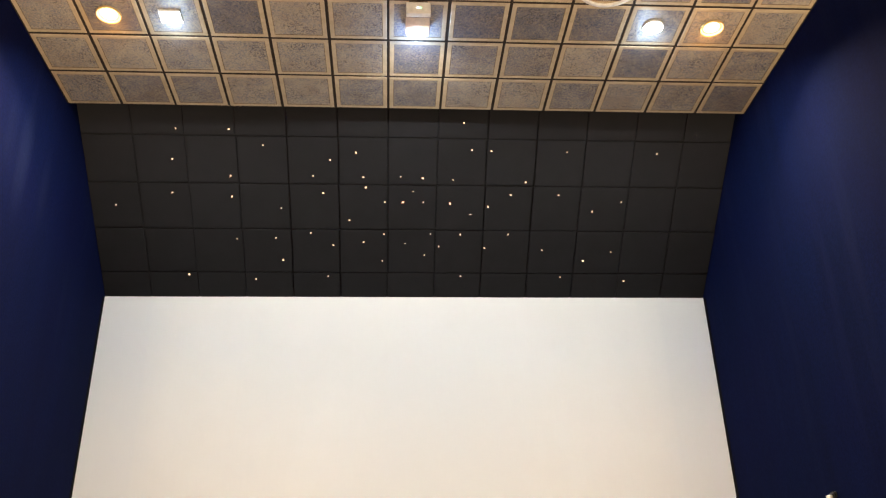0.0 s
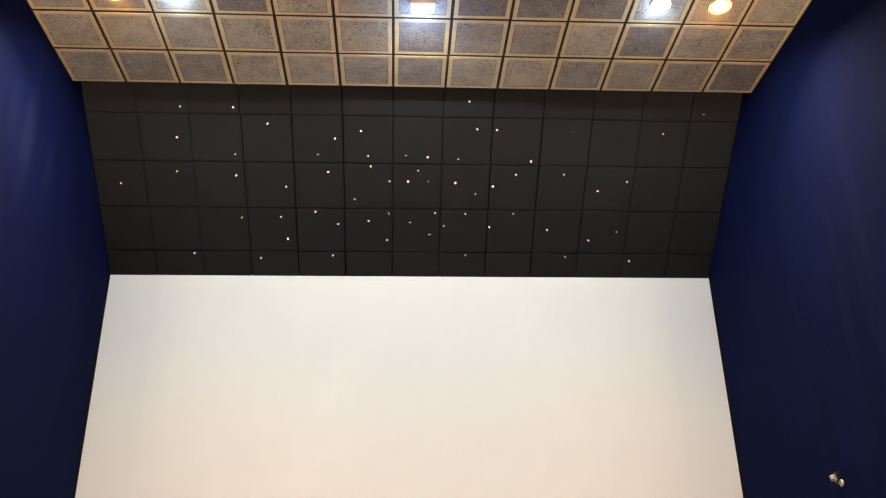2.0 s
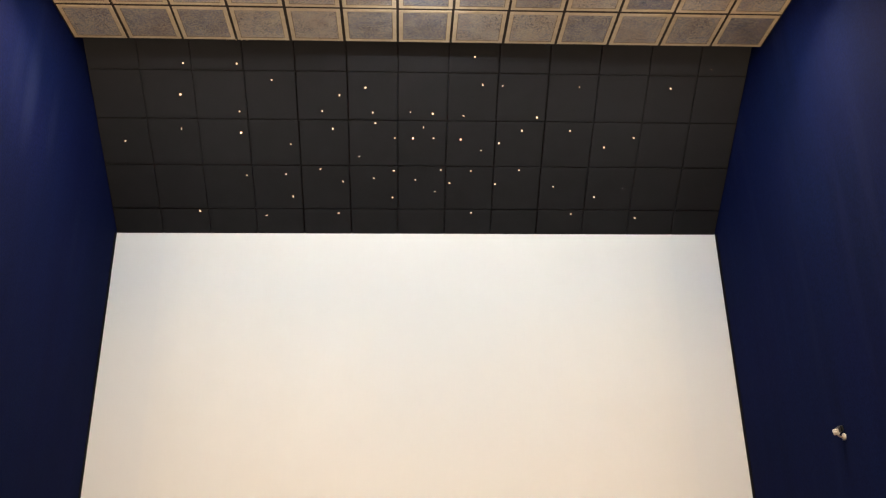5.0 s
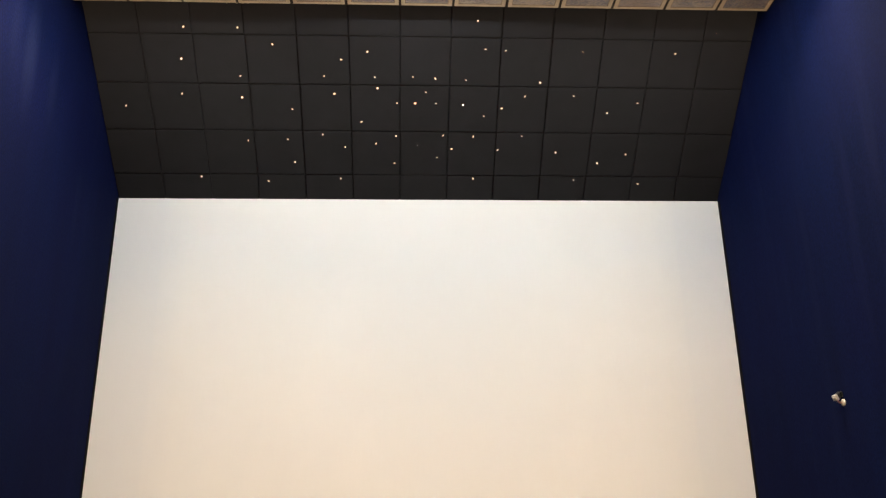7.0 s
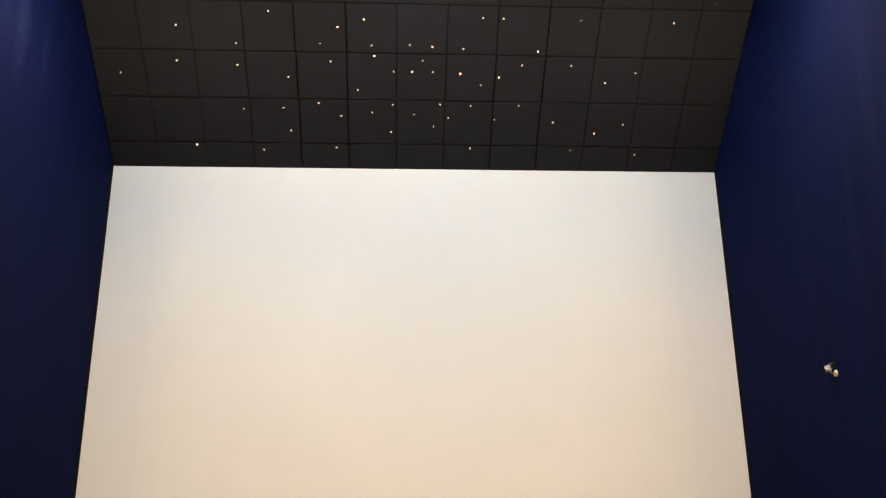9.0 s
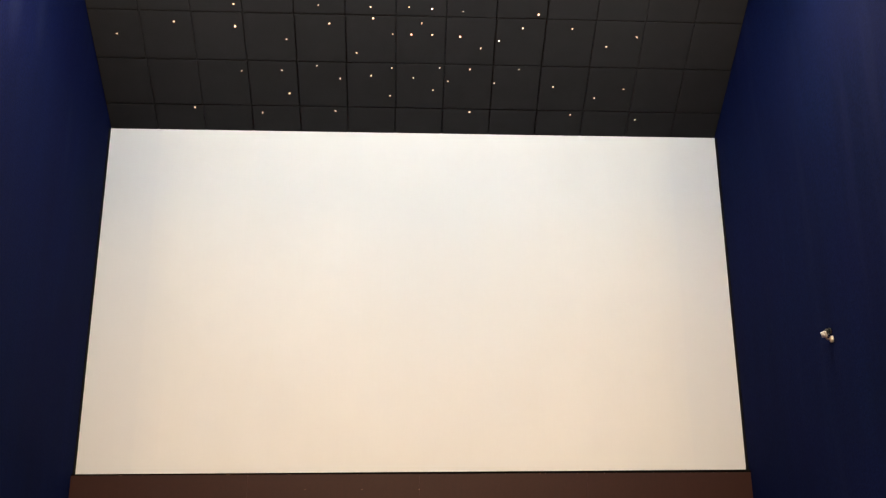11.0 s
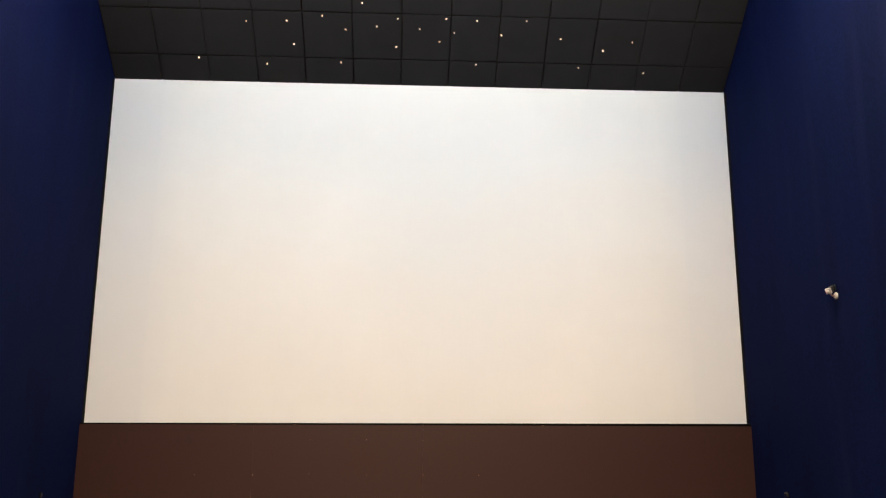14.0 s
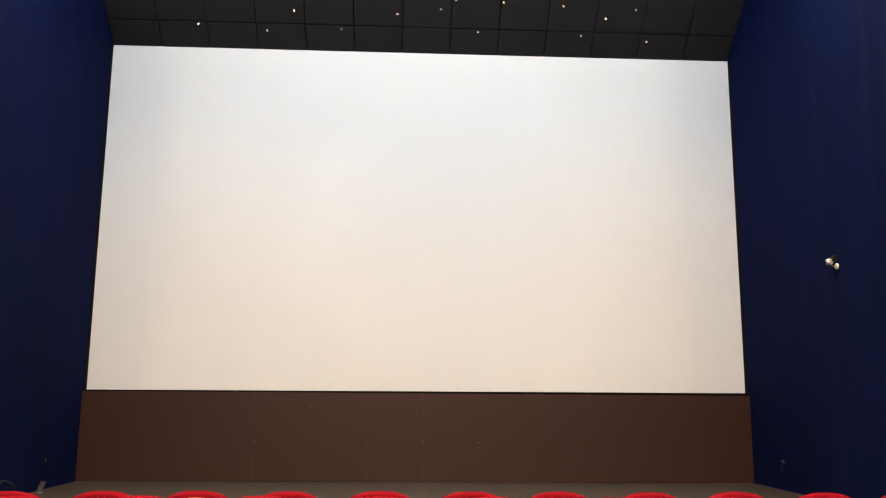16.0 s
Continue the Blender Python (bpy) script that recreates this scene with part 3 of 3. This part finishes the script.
STARS_LOW = [(2.87, 2.23, 0.5), (3.68, 2.2, 0.75), (3.8, 2.71, 1), (4.4, 2.08, 0.75), (4.86, 2.36, 0.75), (5.5, 2.28, 0.75), (5.89, 2.72, 0.75),
             (5.92, 2.1, 0.75), (6.37, 2.31, 0.5), (6.78, 2.58, 0.5), (6.9, 2.08, 0.75), (7.08, 2.38, 0.5), (7.53, 2.1, 0.75), (8.05, 2.4, 0.75),
             (8.54, 2.08, 0.5), (9.29, 2.45, 0.75), (10.2, 2.69, 1), (10.79, 2.48, 0.5)]
STARS_EDGE = [(1.82, 3.06, 1), (3.21, 3.16, 0.75), (4.74, 3.09, 0.75), (7.57, 3.07, 0.75), (9.74, 3.09, 0.5), (11.15, 3.18, 0.75)]
bead_profile = [(0.0, 0.007), (0.005, 0.0062), (0.008, 0.003), (0.0085, -0.003), (0.0, -0.004)]
bead = part("star_light", lathe(bead_profile, 12), STAR_GLOW, smooth=True).data
bead_red = part("star_light", lathe(bead_profile, 12), STAR_RED, smooth=True).data
for o in [o for o in scene.objects if o.name.startswith("star_light")]:
    bpy.data.objects.remove(o)
for col, row, size in STARS_TOP + STARS_MIDDLE + STARS_LOW + STARS_EDGE:
    red = size > 1.1
    star = new("star_light", bead_red if red else bead)
    star.matrix_basis = Matrix.Translation(slope_point(col, row, 0.001)) @ Matrix.Rotation(radians(180) - SLOPE, 4, "X") @ Matrix.Diagonal((0.20 + 0.88 * size, 0.20 + 0.88 * size, 0.2 + size, 1))
    tagged(star, "orange glowing star point in the black ceiling" if red else "tiny warm white star point in the black ceiling", "light", "star points")


# ---- seats ----
def slab(outline, y0, y1, bevel, lean=0.0, base=0.0):
    """A plate with an outline in x and z, from y0 to y1, rounded at the edges, leaning back above base."""
    bm = bmesh.new()
    front = [bm.verts.new((x, y0, z)) for x, z in outline]
    face = bm.faces.new(front)
    out = bmesh.ops.extrude_face_region(bm, geom=[face])
    bmesh.ops.translate(bm, vec=(0, y1 - y0, 0), verts=[v for v in out["geom"] if isinstance(v, bmesh.types.BMVert)])
    rim = [e for e in bm.edges if abs(e.verts[0].co.y - e.verts[1].co.y) < 1e-6]
    if bevel:
        bmesh.ops.bevel(bm, geom=rim, offset=bevel, segments=4, affect="EDGES", profile=0.5)
    for v in bm.verts:
        v.co.y -= lean * max(0.0, v.co.z - base)
    return bm


def back_outline(half, low, high, arch):
    pts = [(-half + 0.05, low), (half - 0.05, low), (half, low + 0.06)]
    for k in range(17):
        a = k / 16
        x = half * (1 - 2 * a)
        pts.append((x, high - arch * abs(2 * a - 1) ** 2.6))
    pts.append((-half, low + 0.06))
    return pts


def theatre_seat():
    thing = empty("theatre_seat", pose(0, 0, 0), "red upholstered theatre seat with a pale wooden back shell", "seat", "rows of theatre seats")
    part("back_cushion", slab(back_outline(0.235, 0.40, 0.98, 0.085), 0.0, 0.085, 0.035, 0.14, 0.40), RED, thing, smooth=True)
    part("back_shell", slab(back_outline(0.205, 0.36, 0.945, 0.075), -0.022, 0.004, 0.006, 0.14, 0.40), PLY, thing, "pale beech wooden back shell", smooth=True)
    part("seat_cushion", box(-0.23, 0.09, 0.36, 0.23, 0.52, 0.47, 0.035, 4), RED, thing, smooth=True)
    part("seat_pan", box(-0.21, 0.06, 0.335, 0.21, 0.48, 0.358, 0.006), PLY, thing)
    for x in (-0.262, 0.262):
        part("armrest", box(x - 0.022, 0.02, 0.60, x + 0.022, 0.38, 0.635, 0.012, 3), DARK_PLASTIC, thing)
        part("leg", box(x - 0.014, 0.10, 0.0, x + 0.014, 0.26, 0.60, 0.004), IRON, thing)
    return thing


seat = theatre_seat()
row_far = [(-2.215 + 0.526 * k, 5.2, 0.094) for k in range(-2, 11)]
row_near = [(-1.735 + 0.545 * k, 4.15, 0.178) for k in range(-3, 10)]
places = [p for p in row_far + row_near if X0 + 0.3 < p[0] < X1 - 0.3]
seat.matrix_basis = pose(*places[0])
for x, y, z in places[1:]:
    copy_thing(seat, pose(x + random.uniform(-0.01, 0.01), y + random.uniform(-0.012, 0.012), z, random.uniform(-1.0, 1.0), 0, random.uniform(-1.2, 1.2)))


# ---- small things on the walls and the stage ----
cctv = empty("wall_camera", pose(X1, 7.90, 1.288 + EYE), "small white security camera on a round wall mount", "camera")
part("wall_mount", lathe([(0.0, 0.0), (0.034, 0.0), (0.034, 0.010), (0.022, 0.018), (0.0, 0.018)], 24, Matrix.Rotation(radians(-90), 4, "Y")), WHITE_PAINT, cctv, smooth=True)
part("arm", tube([(-0.008, 0, 0), (-0.04, 0, 0.0), (-0.055, 0, 0.008), (-0.058, 0, 0.04)], 0.009), PINK_PLASTIC, cctv, smooth=True)
head = part("body", box(-0.04, -0.025, -0.023, 0.058, 0.025, 0.027, 0.008, 3), DARK_PLASTIC, cctv, "dark camera body")
head.matrix_basis = pose(-0.052, -0.01, 0.060, 0, -26, 30)
part("hood", box(-0.062, -0.026, -0.025, -0.036, 0.026, 0.028, 0.004, 3), WHITE_PAINT, head, "white front hood")
part("lens", lathe([(0.0, 0.0), (0.017, 0.0), (0.017, 0.012), (0.0, 0.009)], 20, pose(-0.06, 0, 0, 0, -90)), WHITE_PAINT, head, "white lens ring", smooth=True)
part("strap", tube([(0.0, -0.026, -0.02), (0.01, -0.03, 0.01), (0.02, -0.02, 0.035), (0.03, 0.01, 0.03)], 0.004), GLASS_DARK, head)


def socket(x, y, z, turn, label, plugged):
    thing = empty("wall_socket", pose(x, y, z, 0, 0, turn), label, "socket")
    part("plate", box(-0.024, -0.012, -0.024, 0.024, 0.0, 0.024, 0.006, 2), GAP_BLACK, thing)
    part("insert", lathe([(0.0, 0.0), (0.022, 0.0), (0.024, 0.004), (0.0, 0.004)], 20, pose(0, -0.012, 0, 90)), IRON, thing)
    if plugged:
        part("plug", box(-0.016, -0.04, 0.008, 0.008, -0.012, 0.028, 0.005, 2), GREY_PLASTIC, thing, "grey plug")
        part("cable", tube([(0, -0.04, 0.01), (0.004, -0.045, -0.04), (0.0, -0.03, -0.10)], 0.005), RUBBER, thing)


socket(X0, 9.23, -0.64 + EYE, 90, "small dark wall socket low on the navy wall", False)
socket(X1, 9.29, -0.64 + EYE, -90, "dark wall socket with a grey plug in it", True)

bracket = empty("steel_bracket", pose(X0 + 0.10, 8.95, STAGE_Z + 0.001, 0, 0, 12), "bent bright steel bracket standing on the stage floor", "bracket")
part("upright", slab([(-0.035, 0.0), (0.012, 0.0), (0.045, 0.105), (-0.005, 0.105)], 0.0, 0.006, 0.0015), STEEL, bracket)
part("foot", box(-0.045, -0.05, 0.0, 0.03, 0.006, 0.005, 0.0015), STEEL, bracket)
arc = [(0.02 + 0.02 * math.sin(k * 0.5), 0.22 * math.cos(math.pi * k / 20), 0.006 + 0.17 * math.sin(math.pi * k / 20)) for k in range(21)]
loop = part("floor_cable", tube(arc, 0.006), RUBBER, None, "black cable looping up from the stage floor by the wall", smooth=True)
loop.matrix_basis = pose(X0 + 0.05, 8.2, STAGE_Z)
tagged(loop, category="cable")
tape = part("floor_crack", tube([(0.27, 10.13, STAGE_Z + 0.001), (0.272, 9.6, STAGE_Z + 0.001), (0.279, 8.9, STAGE_Z + 0.001)], 0.0013, 5), CHIP, None, "thin pale scratch line across the stage floor")
tagged(tape, category="scratch")
